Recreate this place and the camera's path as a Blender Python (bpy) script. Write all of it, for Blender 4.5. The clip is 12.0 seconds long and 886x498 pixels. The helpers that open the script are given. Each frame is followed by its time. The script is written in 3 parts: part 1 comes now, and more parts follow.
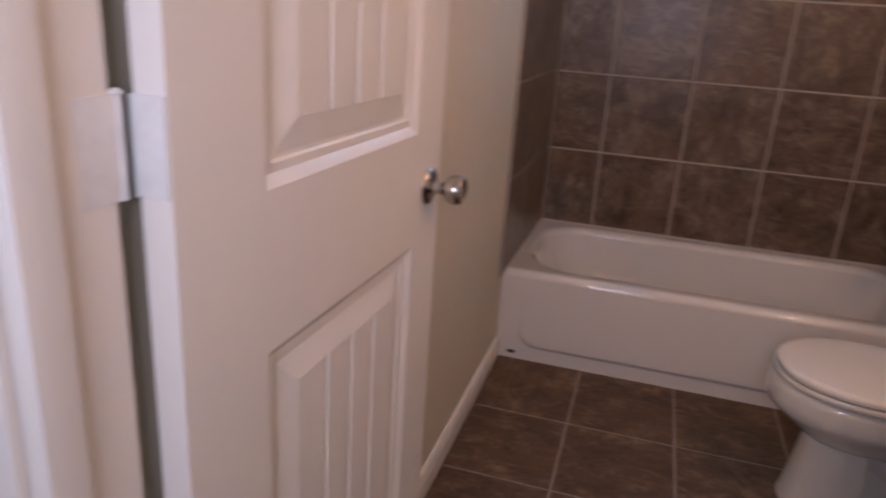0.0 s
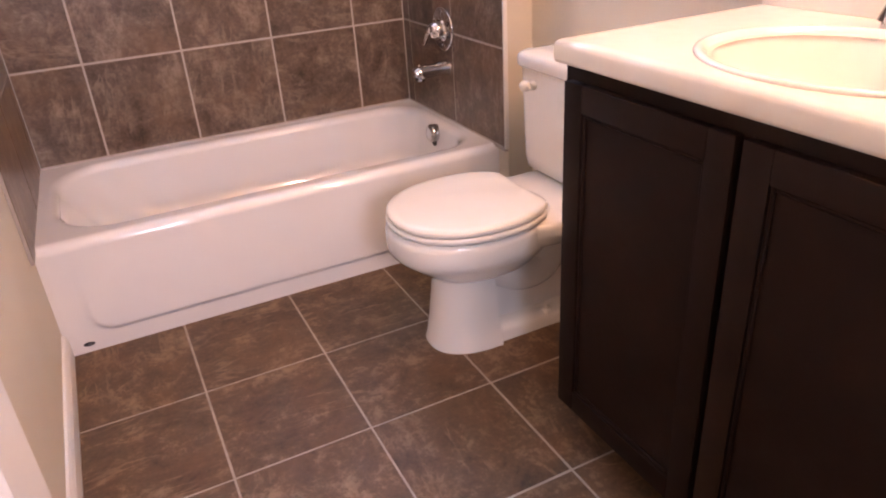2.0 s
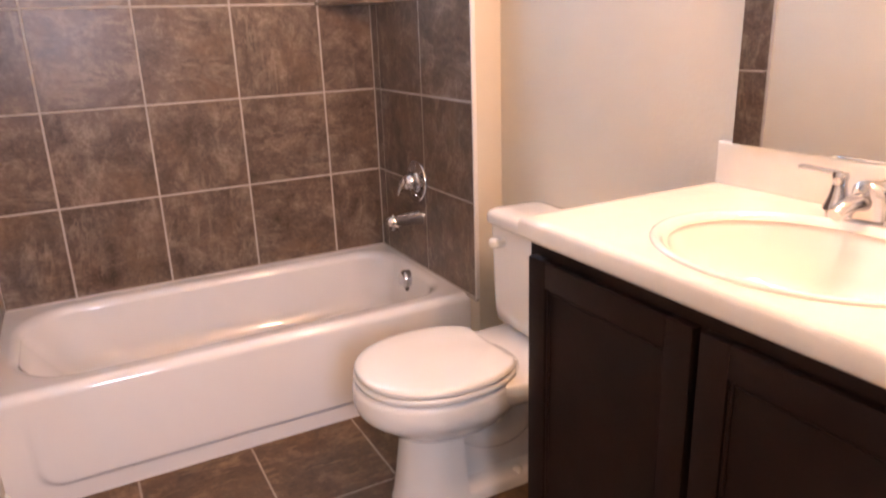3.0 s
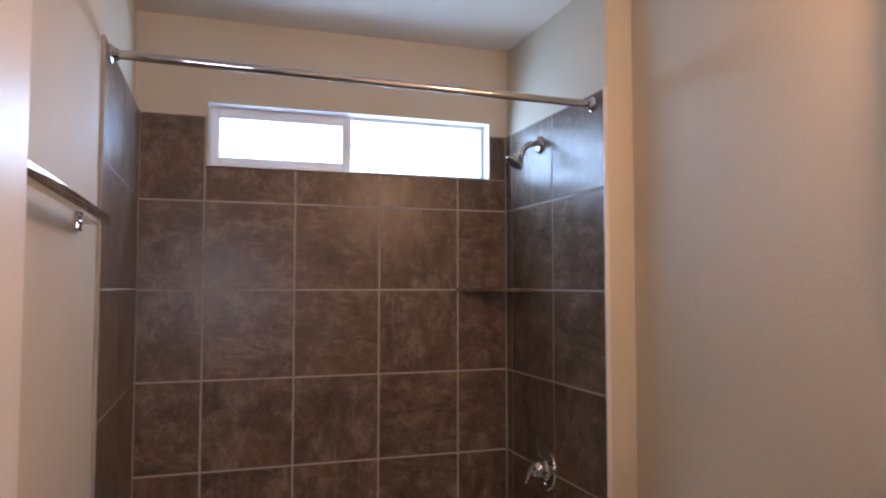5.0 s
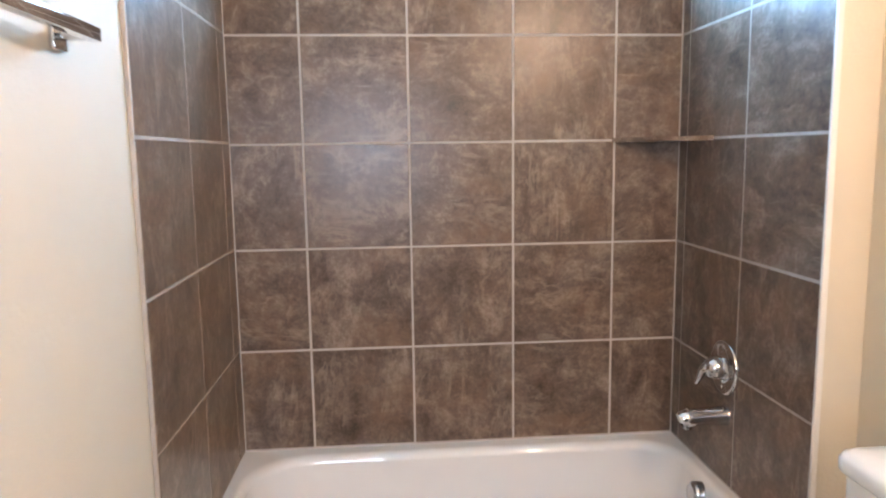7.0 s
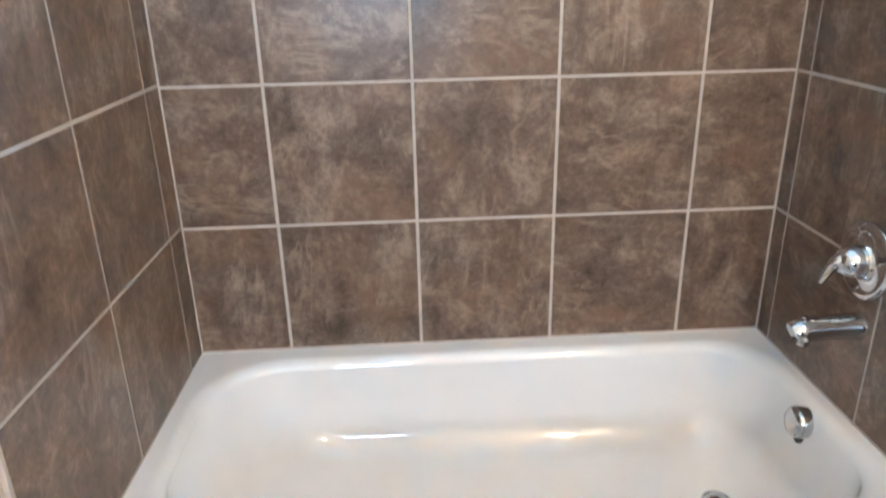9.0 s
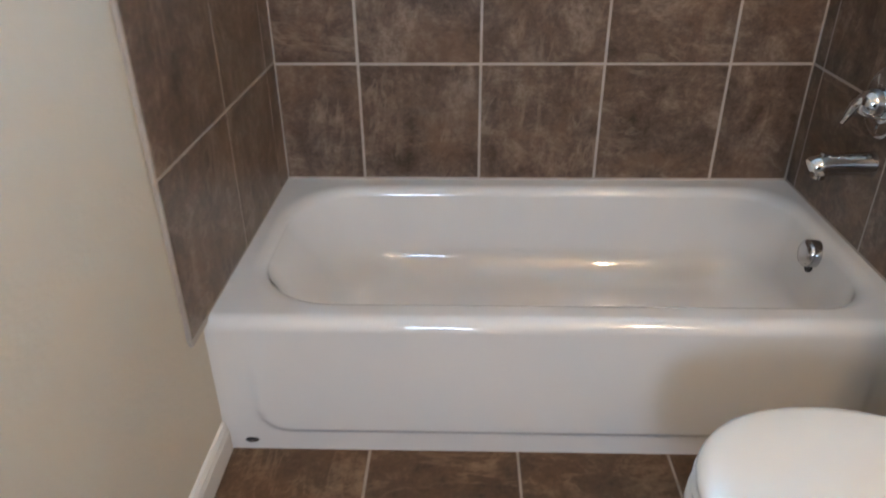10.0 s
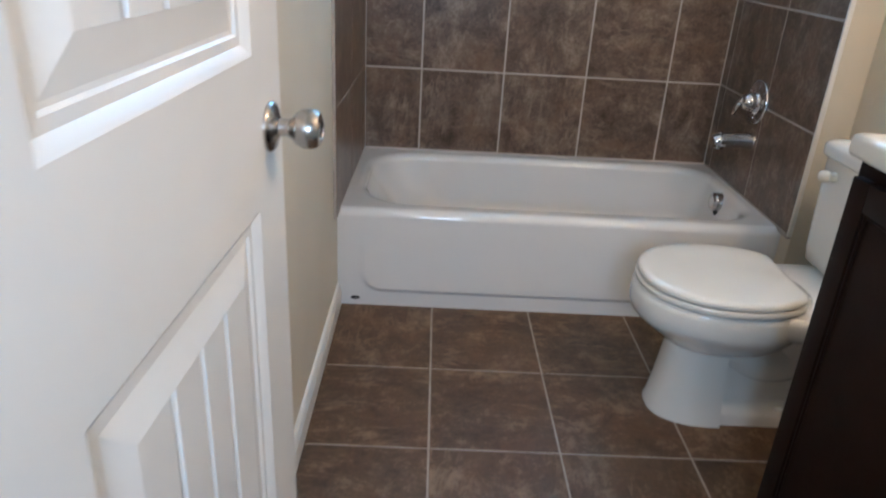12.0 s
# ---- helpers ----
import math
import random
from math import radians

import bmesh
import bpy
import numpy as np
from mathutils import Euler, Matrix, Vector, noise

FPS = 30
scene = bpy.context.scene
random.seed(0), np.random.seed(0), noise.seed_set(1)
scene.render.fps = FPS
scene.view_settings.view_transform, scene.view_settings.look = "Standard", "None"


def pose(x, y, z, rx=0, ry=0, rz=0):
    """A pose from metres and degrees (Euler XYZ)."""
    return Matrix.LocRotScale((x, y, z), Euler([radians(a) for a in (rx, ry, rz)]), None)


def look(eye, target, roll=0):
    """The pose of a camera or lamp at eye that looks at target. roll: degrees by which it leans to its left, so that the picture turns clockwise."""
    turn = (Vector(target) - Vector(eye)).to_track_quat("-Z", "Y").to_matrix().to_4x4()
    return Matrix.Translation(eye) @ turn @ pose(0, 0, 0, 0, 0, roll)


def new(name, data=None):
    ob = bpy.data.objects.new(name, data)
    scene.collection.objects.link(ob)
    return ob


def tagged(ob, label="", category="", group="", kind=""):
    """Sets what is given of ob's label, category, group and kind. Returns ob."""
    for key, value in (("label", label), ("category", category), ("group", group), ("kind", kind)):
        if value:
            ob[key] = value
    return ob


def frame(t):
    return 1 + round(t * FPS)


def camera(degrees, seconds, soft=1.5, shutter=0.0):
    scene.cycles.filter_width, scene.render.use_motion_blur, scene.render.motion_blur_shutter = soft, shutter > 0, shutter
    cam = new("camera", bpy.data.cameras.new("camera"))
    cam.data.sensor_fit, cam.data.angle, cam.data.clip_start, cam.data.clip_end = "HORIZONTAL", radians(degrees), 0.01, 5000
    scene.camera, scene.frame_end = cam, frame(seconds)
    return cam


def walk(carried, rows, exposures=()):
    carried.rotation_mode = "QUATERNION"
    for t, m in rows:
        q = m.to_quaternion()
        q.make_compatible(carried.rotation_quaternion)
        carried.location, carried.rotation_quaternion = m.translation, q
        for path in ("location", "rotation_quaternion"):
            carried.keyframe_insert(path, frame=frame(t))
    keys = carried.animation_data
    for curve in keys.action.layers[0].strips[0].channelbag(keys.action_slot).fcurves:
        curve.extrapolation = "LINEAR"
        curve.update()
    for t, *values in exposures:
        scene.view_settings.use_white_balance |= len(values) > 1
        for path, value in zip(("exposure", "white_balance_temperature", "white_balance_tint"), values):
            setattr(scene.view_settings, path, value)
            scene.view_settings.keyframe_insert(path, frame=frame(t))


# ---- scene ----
cam = camera(64.3, 12.0, soft=2.0, shutter=0.35)
PATH = [
    (0, (0.452, -3.174, 1.256), (-0.063, -1.352, 0.612), 3.8),
    (0.5, (0.378, -2.999, 1.234), (0.424, -1.1, 0.608), 0.7),
    (1, (0.329, -2.844, 1.223), (0.712, -0.994, 0.566), 0.9),
    (1.5, (0.263, -2.815, 1.199), (1.024, -1.139, 0.417), -3.3),
    (2, (0.281, -2.799, 1.184), (1.035, -1.19, 0.266), -3.8),
    (2.5, (0.318, -2.78, 1.222), (1.149, -1.141, 0.433), -2.9),
    (4.5, (0.291, -2.798, 1.366), (1.055, -0.95, 1.342), 1.1),
    (5, (0.275, -2.788, 1.386), (0.901, -0.892, 1.491), -0.0),
    (5.5, (0.3, -2.78, 1.379), (0.791, -0.842, 1.424), -0.6),
    (6, (0.308, -2.697, 1.348), (0.731, -0.743, 1.311), -0.1),
    (6.5, (0.417, -2.548, 1.338), (0.641, -0.567, 1.176), -0.4),
    (8.5, (0.575, -1.614, 1.304), (0.677, 0.299, 0.732), -1.1),
    (9, (0.573, -1.63, 1.26), (0.659, 0.231, 0.531), -1.3),
    (9.5, (0.597, -1.74, 1.225), (0.632, 0.05, 0.332), -0.7),
    (10, (0.541, -1.926, 1.192), (0.485, -0.179, 0.22), -0.5),
    (10.5, (0.446, -2.161, 1.197), (0.708, -0.376, 0.335), 3.5),
    (11, (0.417, -2.408, 1.199), (0.756, -0.57, 0.488), 3.5),
    (11.5, (0.376, -2.732, 1.22), (0.425, -0.872, 0.488), 2.9),
    (12, (0.3, -2.924, 1.199), (0.349, -1.097, 0.387), 3.3),
]
EXPOSURES = [
    (0, -1.21, 7450, 46),
    (0.5, -0.79, 8080, 54),
    (1, -0.35, 8920, 55),
    (1.5, 0.05, 7710, 47),
    (2, 0.40, 7410, 51),
    (2.5, 0.44, 7660, 49),
    (4.5, -0.50, 7550, 40),
    (5, -1.13, 7630, 41),
    (5.5, -1.58, 7190, 42),
    (6, -1.18, 6770, 33),
    (6.5, -0.20, 6650, 27),
    (8.5, 1.10, 5655, 11),
    (9, 0.92, 5730, 12),
    (9.5, 0.40, 5870, 13),
    (10, -0.08, 5980, 16),
    (10.5, -0.20, 6270, 16),
    (11, -0.08, 6250, 18),
    (11.5, -0.03, 5820, 12),
    (12, -0.24, 5660, 13),
]
walk(cam, [(t, look(eye, target, roll)) for t, eye, target, roll in PATH], EXPOSURES)

# ---- light ----
world = bpy.data.worlds.new("sky")
scene.world = world
world.use_nodes = True
wn = world.node_tree
sky = wn.nodes.new("ShaderNodeTexSky")
sky.sky_type, sky.sun_disc = "NISHITA", False
sky.sun_elevation, sky.sun_rotation = radians(40), radians(200)
wn.links.new(sky.outputs[0], wn.nodes["Background"].inputs[0])
wn.nodes["Background"].inputs[1].default_value = 0.1


def area_lamp(name, m, sx, sy, watts, colour):
    data = bpy.data.lights.new(name, "AREA")
    data.shape, data.size, data.size_y, data.energy, data.color = "RECTANGLE", sx, sy, watts, colour
    ob = new(name, data)
    ob.matrix_world = m
    return ob


def bulb_lamp(name, at, radius, watts, colour):
    data = bpy.data.lights.new(name, "POINT")
    data.shadow_soft_size, data.energy, data.color = radius, watts, colour
    ob = new(name, data)
    ob.location = at
    return ob


# daylight through the bathroom window
area_lamp("window_daylight", look((0.83, 0.125, 1.965), (0.83, -1.0, 1.965)), 1.2, 0.27, 33, (0.30, 0.66, 1.0))
# cool fill lamp added outside the doorway, no window known there
area_lamp("hall_fill_lamp", look((0.38, -3.68, 1.40), (0.38, 0.0, 1.40)), 0.44, 0.46, 24, (0.62, 0.82, 1.0))
# the two bulbs of the vanity light
for by in (-2.02, -2.24):
    bulb_lamp("vanity_bulb_light", (1.455, by, 2.03), 0.058, 16.5, (1.0, 0.72, 0.45))


# ---- materials ----
def shader(name, colour, rough=0.5, metal=0.0, coat=0.0, gloss=0.5):
    m = bpy.data.materials.new(name)
    m.use_nodes = True
    b = m.node_tree.nodes["Principled BSDF"]
    b.inputs["Base Color"].default_value = (*colour, 1)
    b.inputs["Roughness"].default_value = rough
    b.inputs["Metallic"].default_value = metal
    b.inputs["Coat Weight"].default_value = coat
    b.inputs["Specular IOR Level"].default_value = gloss
    return m, m.node_tree, b


def node(tree, kind, **values):
    n = tree.nodes.new(kind)
    for key, value in values.items():
        n.inputs[key.replace("_", " ")].default_value = value
    return n


def noise_of(tree, vector, scale, detail=4.0, rough=0.55, distortion=0.0, dims="3D"):
    n = node(tree, "ShaderNodeTexNoise", Scale=scale, Detail=detail, Roughness=rough, Distortion=distortion)
    n.noise_dimensions = dims
    tree.links.new(vector, n.inputs["Vector"])
    return n


def ramp(tree, fac, stops):
    r = tree.nodes.new("ShaderNodeValToRGB")
    els = r.color_ramp.elements
    while len(els) < len(stops):
        els.new(0.5)
    for e, (at, c) in zip(els, stops):
        e.position, e.color = at, (*c, 1)
    tree.links.new(fac, r.inputs[0])
    return r


def bump_of(tree, b, height, strength, distance):
    n = node(tree, "ShaderNodeBump", Strength=strength, Distance=distance)
    tree.links.new(height, n.inputs["Height"])
    tree.links.new(n.outputs[0], b.inputs["Normal"])


def mottled(name, colour, rough, spread=0.1, scale=6.0, bump=0.0, bump_scale=60.0, metal=0.0, coat=0.0, rough_spread=0.1, gloss=0.5):
    """Plain paint, enamel or wood: two scales of faint variation, a fine relief."""
    m, tree, b = shader(name, colour, rough, metal, coat, gloss)
    co = tree.nodes.new("ShaderNodeTexCoord").outputs["Object"]
    big = noise_of(tree, co, scale)
    lo = tuple(c * (1 - spread) for c in colour)
    hi = tuple(min(1, c * (1 + spread)) for c in colour)
    r = ramp(tree, big.outputs["Fac"], [(0.3, lo), (0.7, hi)])
    tree.links.new(r.outputs[0], b.inputs["Base Color"])
    fine = noise_of(tree, co, bump_scale, 3.0)
    mr = node(tree, "ShaderNodeMapRange")
    mr.inputs["To Min"].default_value, mr.inputs["To Max"].default_value = max(0.02, rough - rough_spread), rough + rough_spread
    tree.links.new(noise_of(tree, co, scale * 3).outputs["Fac"], mr.inputs["Value"])
    tree.links.new(mr.outputs[0], b.inputs["Roughness"])
    if bump:
        bump_of(tree, b, fine.outputs["Fac"], bump, 0.002)
    return m


def maths(tree, op, a, b):
    n = tree.nodes.new("ShaderNodeMath")
    n.operation = op
    for k, v in enumerate((a, b)):
        if isinstance(v, (int, float)):
            n.inputs[k].default_value = v
        else:
            tree.links.new(v, n.inputs[k])
    return n.outputs[0]


def blend(tree, fac, a, b):
    """Mix of two colours, each a socket or a plain colour."""
    n = tree.nodes.new("ShaderNodeMix")
    n.data_type = "RGBA"
    tree.links.new(fac, n.inputs[0])
    for k, v in ((6, a), (7, b)):
        if isinstance(v, tuple):
            n.inputs[k].default_value = (*v, 1)
        else:
            tree.links.new(v, n.inputs[k])
    return n.outputs[2]


def slate(name, dark, mid, light, rough, gloss=0.42):
    """Brown stone-look porcelain: blotches, drawn-out bedding streaks, pale and dark threads, turned and shifted from tile to tile."""
    m, tree, b = shader(name, mid, rough, gloss=gloss)
    co = tree.nodes.new("ShaderNodeTexCoord").outputs["Object"]
    chance = tree.nodes.new("ShaderNodeObjectInfo").outputs["Random"]
    turn = maths(tree, "MULTIPLY", maths(tree, "ROUND", maths(tree, "MULTIPLY", chance, 3.0), 0.0), math.pi / 2)
    lean = maths(tree, "MULTIPLY", maths(tree, "FRACT", maths(tree, "MULTIPLY", chance, 37.0), 0.0), 0.10)
    rot = tree.nodes.new("ShaderNodeVectorRotate")
    rot.rotation_type = "Z_AXIS"
    tree.links.new(co, rot.inputs["Vector"])
    tree.links.new(maths(tree, "ADD", turn, lean), rot.inputs["Angle"])
    w = maths(tree, "MULTIPLY", chance, 70.0)

    def field(vector, scale, detail, roughness, distortion=0.0):
        n = noise_of(tree, vector, scale, detail, roughness, distortion, "4D")
        tree.links.new(w, n.inputs["W"])
        return n.outputs["Fac"]

    def stretched(sx, sy):
        n = tree.nodes.new("ShaderNodeMapping")
        n.inputs["Scale"].default_value = (sx, sy, 1.0)
        tree.links.new(rot.outputs[0], n.inputs["Vector"])
        return n.outputs[0]
    cloud = field(rot.outputs[0], 10.0, 12.0, 0.74, 0.7)
    bedding = field(stretched(1.0, 0.42), 15.0, 8.0, 0.64, 0.5)
    speck = field(rot.outputs[0], 70.0, 5.0, 0.7)
    tone = maths(tree, "ADD", maths(tree, "ADD", maths(tree, "MULTIPLY", cloud, 0.51), maths(tree, "MULTIPLY", bedding, 0.27)), maths(tree, "MULTIPLY", speck, 0.22))
    base = ramp(tree, tone, [(0.385, dark), (0.462, tuple(0.76 * c for c in mid)), (0.515, tuple(1.06 * c for c in mid)), (0.59, light)]).outputs[0]
    # rusty patches
    rust = ramp(tree, field(rot.outputs[0], 5.0, 6.0, 0.62, 0.6), [(0.50, (0, 0, 0)), (0.66, (0.55, 0.55, 0.55))]).outputs[0]
    base = blend(tree, rust, base, (1.22 * mid[0], 1.05 * mid[1], 0.86 * mid[2]))
    # threads along the bedding, broken up by a mask
    band = field(stretched(1.0, 0.30), 9.0, 5.0, 0.60, 0.5)
    broken = ramp(tree, field(rot.outputs[0], 8.0, 4.0, 0.6), [(0.46, (0, 0, 0)), (0.60, (1, 1, 1))]).outputs[0]
    pale = maths(tree, "MULTIPLY", ramp(tree, band, [(0.465, (0, 0, 0)), (0.497, (0.46, 0.46, 0.46)), (0.522, (0, 0, 0))]).outputs[0], broken)
    inky = maths(tree, "MULTIPLY", ramp(tree, band, [(0.53, (0, 0, 0)), (0.56, (0.34, 0.34, 0.34)), (0.60, (0, 0, 0))]).outputs[0], broken)
    base = blend(tree, pale, base, tuple(1.25 * c for c in light))
    base = blend(tree, inky, base, tuple(0.9 * c for c in dark))
    tree.links.new(base, b.inputs["Base Color"])
    mr = node(tree, "ShaderNodeMapRange")
    mr.inputs["To Min"].default_value, mr.inputs["To Max"].default_value = rough - 0.015, rough + 0.02
    mr.inputs["From Min"].default_value, mr.inputs["From Max"].default_value = 0.36, 0.64
    tree.links.new(bedding, mr.inputs["Value"])
    tree.links.new(mr.outputs[0], b.inputs["Roughness"])
    bump_of(tree, b, tone, 0.06, 0.002)
    return m


WALL_TILE = slate("brown_slate_tile", (0.056, 0.038, 0.026), (0.156, 0.107, 0.078), (0.278, 0.216, 0.166), 0.30, 0.38)
FLOOR_TILE = slate("brown_slate_floor_tile", (0.038, 0.019, 0.009), (0.110, 0.061, 0.030), (0.225, 0.142, 0.080), 0.50)
GROUT = mottled("grout", (0.46, 0.41, 0.365), 0.85, 0.12, 20, 0.4, 300)
FLOOR_GROUT = mottled("floor_grout", (0.34, 0.285, 0.235), 0.85, 0.2, 15, 0.4, 300)
PAINT = mottled("beige_wall_paint", (0.66, 0.597, 0.485), 0.62, 0.03, 2.0, 0.55, 85)
CEILING_PAINT = mottled("ceiling_paint", (0.74, 0.69, 0.62), 0.8, 0.03, 2.0, 0.5, 70)
WHITE = mottled("white_gloss_trim_paint", (0.80, 0.78, 0.74), 0.36, 0.03, 3.0, 0.12, 90)
ENAMEL = mottled("white_tub_enamel", (0.80, 0.79, 0.77), 0.05, 0.012, 2.0, coat=1.0, rough_spread=0.02, gloss=0.6)
CHINA = mottled("white_vitreous_china", (0.84, 0.805, 0.74), 0.07, 0.012, 3.0, coat=0.8, rough_spread=0.02)
PLASTIC = mottled("white_seat_plastic", (0.82, 0.785, 0.71), 0.20, 0.02, 4.0, 0.03, 120, rough_spread=0.05)
COUNTER = mottled("cream_cultured_marble", (0.82, 0.77, 0.67), 0.20, 0.05, 9.0, 0.02, 40, coat=0.3, rough_spread=0.05)
ESPRESSO = mottled("espresso_stained_wood", (0.0150, 0.0068, 0.0042), 0.50, 0.30, 5.0, 0.12, 90, gloss=0.14)
CHROME = mottled("chrome", (0.58, 0.58, 0.59), 0.06, 0.02, 10.0, metal=1.0, rough_spread=0.03)
NICKEL = mottled("satin_nickel", (0.47, 0.44, 0.41), 0.24, 0.04, 30.0, 0.03, 200, metal=1.0, rough_spread=0.05)
VINYL = mottled("white_window_vinyl", (0.80, 0.80, 0.80), 0.35, 0.02, 5.0)
HINGE = mottled("painted_hinge_steel", (0.72, 0.735, 0.73), 0.38, 0.06, 40.0, 0.1, 150)
# near-black: shade painted into the tub's holes, and the nozzle face's own colour
DARK = mottled("dark_hole_shade_and_nozzle", (0.02, 0.018, 0.016), 0.7)
MIRROR = shader("mirror_silver", (0.92, 0.92, 0.90), 0.01, 1.0)[0]
CARPET = mottled("beige_carpet", (0.42, 0.36, 0.29), 0.95, 0.12, 25.0, 0.8, 400)
GLASS, gtree, gb = shader("window_glass", (1, 1, 1), 0.0)
gb.inputs["Transmission Weight"].default_value = 1.0
gb.inputs["IOR"].default_value = 1.45


# ---- mesh helpers ----
def part(name, bm, material, parent=None, label="", smooth=True, angle=35):
    me = bpy.data.meshes.new(name)
    bmesh.ops.recalc_face_normals(bm, faces=bm.faces[:])
    if smooth:
        for f in bm.faces:
            f.smooth = True
        for e in bm.edges:
            if len(e.link_faces) == 2 and e.calc_face_angle(0) > radians(angle):
                e.smooth = False
    bm.to_mesh(me)
    bm.free()
    me.materials.append(material)
    ob = new(name, me)
    if parent:
        ob.parent = parent
    if label:
        ob["label"] = label
    return ob


def empty(name, at=(0, 0, 0)):
    ob = new(name)
    ob.location = at
    ob.empty_display_size = 0.05
    return ob


def box(bm, x0, x1, y0, y1, z0, z1, bevel=0.0, seg=2):
    vs = [bm.verts.new((x, y, z)) for x in (x0, x1) for y in (y0, y1) for z in (z0, z1)]
    fs = [bm.faces.new([vs[i] for i in q]) for q in ((0, 1, 3, 2), (4, 6, 7, 5), (0, 4, 5, 1), (2, 3, 7, 6), (0, 2, 6, 4), (1, 5, 7, 3))]
    if bevel:
        es = list({e for f in fs for e in f.edges})
        bmesh.ops.bevel(bm, geom=es, offset=bevel, segments=seg, affect="EDGES", profile=0.6)
    return bm


def boxed(*a, **k):
    return box(bmesh.new(), *a, **k)


def loft(bm, rings, cap_start=True, cap_end=True, closed=True):
    rows = [[bm.verts.new(p) for p in ring] for ring in rings]
    n = len(rows[0])
    for a, b in zip(rows, rows[1:]):
        for i in range(n if closed else n - 1):
            j = (i + 1) % n
            bm.faces.new((a[i], a[j], b[j], b[i]))
    if cap_start:
        bm.faces.new(rows[0][::-1])
    if cap_end:
        bm.faces.new(rows[-1])
    return bm


def lathe(bm, profile, m, n=32):
    """profile: (radius, height along the local z axis)."""
    rings = []
    for r, h in profile:
        rings.append([m @ Vector((max(r, 1e-4) * math.cos(2 * math.pi * i / n), max(r, 1e-4) * math.sin(2 * math.pi * i / n), h)) for i in range(n)])
    return loft(bm, rings)


def tube(bm, pts, radii, n=20):
    pts = [Vector(p) for p in pts]
    if not isinstance(radii, (list, tuple)):
        radii = [radii] * len(pts)
    rings = []
    ref = None
    for i, p in enumerate(pts):
        d = (pts[min(i + 1, len(pts) - 1)] - pts[max(i - 1, 0)]).normalized()
        if ref is None:
            ref = d.orthogonal().normalized()
        ref = (ref - d * ref.dot(d)).normalized()
        side = d.cross(ref)
        rings.append([p + radii[i] * (math.cos(2 * math.pi * k / n) * ref + math.sin(2 * math.pi * k / n) * side) for k in range(n)])
    return loft(bm, rings)


def curve_points(pts, per=6):
    """Catmull-Rom through the points."""
    ps = [Vector(p) for p in pts]
    ps = [2 * ps[0] - ps[1]] + ps + [2 * ps[-1] - ps[-2]]
    out = []
    for a, b, c, d in zip(ps, ps[1:], ps[2:], ps[3:]):
        for i in range(per):
            t = i / per
            out.append(0.5 * (2 * b + (c - a) * t + (2 * a - 5 * b + 4 * c - d) * t * t + (3 * b - a - 3 * c + d) * t ** 3))
    return out + [ps[-2]]


def rounded(x0, x1, y0, y1, r, z, n=8):
    """A rounded rectangle's outline at the height z; r: one radius or four (x1y1, x0y1, x0y0, x1y0)."""
    rs = r if isinstance(r, tuple) else (r,) * 4
    out = []
    for k, (cx, cy, sx, sy) in enumerate(((x1, y1, -1, -1), (x0, y1, 1, -1), (x0, y0, 1, 1), (x1, y0, -1, 1))):
        for i in range(n + 1):
            a = radians(90 * k + 90 * i / n)
            out.append(Vector((cx + sx * rs[k] + rs[k] * math.cos(a), cy + sy * rs[k] + rs[k] * math.sin(a), z)))
    return out


def axis_pose(at, way):
    """A pose at a point whose local z axis points along way."""
    return Matrix.Translation(at) @ Vector(way).to_track_quat("Z", "Y").to_matrix().to_4x4()


def setting(ob, label, category):
    return tagged(ob, label, category, kind="structure")


# ---- the room's shell ----
H = 2.41
BACK, LEFT, RIGHT, SOUTH = 0.012, 0.0, 1.592, -2.685
WIN = (0.256, 1.405, 1.840, 2.085)

bm = bmesh.new()
box(bm, -0.12, WIN[0], BACK, 0.14, 0, H)
box(bm, WIN[1], 1.72, BACK, 0.14, 0, H)
box(bm, WIN[0], WIN[1], BACK, 0.14, 0, WIN[2])
box(bm, WIN[0], WIN[1], BACK, 0.14, WIN[3], H)
wall_north = setting(part("wall_north", bm, PAINT, smooth=False), "beige painted wall above brown tile behind the bathtub", "wall")
wall_west = setting(part("wall_west", boxed(-0.12, LEFT, -2.685, BACK, 0, H), PAINT, smooth=False), "beige orange-peel painted wall beside the bathtub and door", "wall")
wall_east = setting(part("wall_east", boxed(RIGHT, 1.72, -2.685, BACK, 0, H), PAINT, smooth=False), "beige orange-peel painted wall behind toilet and vanity", "wall")
wall_wing = setting(part("wall_wing", boxed(1.494, RIGHT, -0.80, BACK, 0, H, bevel=0.004), PAINT), "beige painted short wall at the faucet end of the bathtub", "wall")
DOOR_X0, DOOR_X1, DOOR_TOP = 0.002, 0.754, 2.06
bm = bmesh.new()
box(bm, -1.6, DOOR_X0, -2.800, SOUTH, 0, H)
box(bm, DOOR_X1, 2.4, -2.800, SOUTH, 0, H)
box(bm, DOOR_X0, DOOR_X1, -2.800, SOUTH, DOOR_TOP, H)
wall_south = setting(part("wall_south", bm, PAINT, smooth=False), "beige painted wall with the bathroom doorway", "wall")
floor = setting(part("floor", boxed(-0.12, 1.72, -2.800, 0.14, -0.10, -0.0009), FLOOR_GROUT, smooth=False), "brown stone-look square floor tiles with pale grout", "floor")
ceiling = setting(part("ceiling", boxed(-0.12, 1.72, -2.800, 0.14, H, H + 0.1), CEILING_PAINT, smooth=False), "plain off-white textured ceiling", "ceiling")

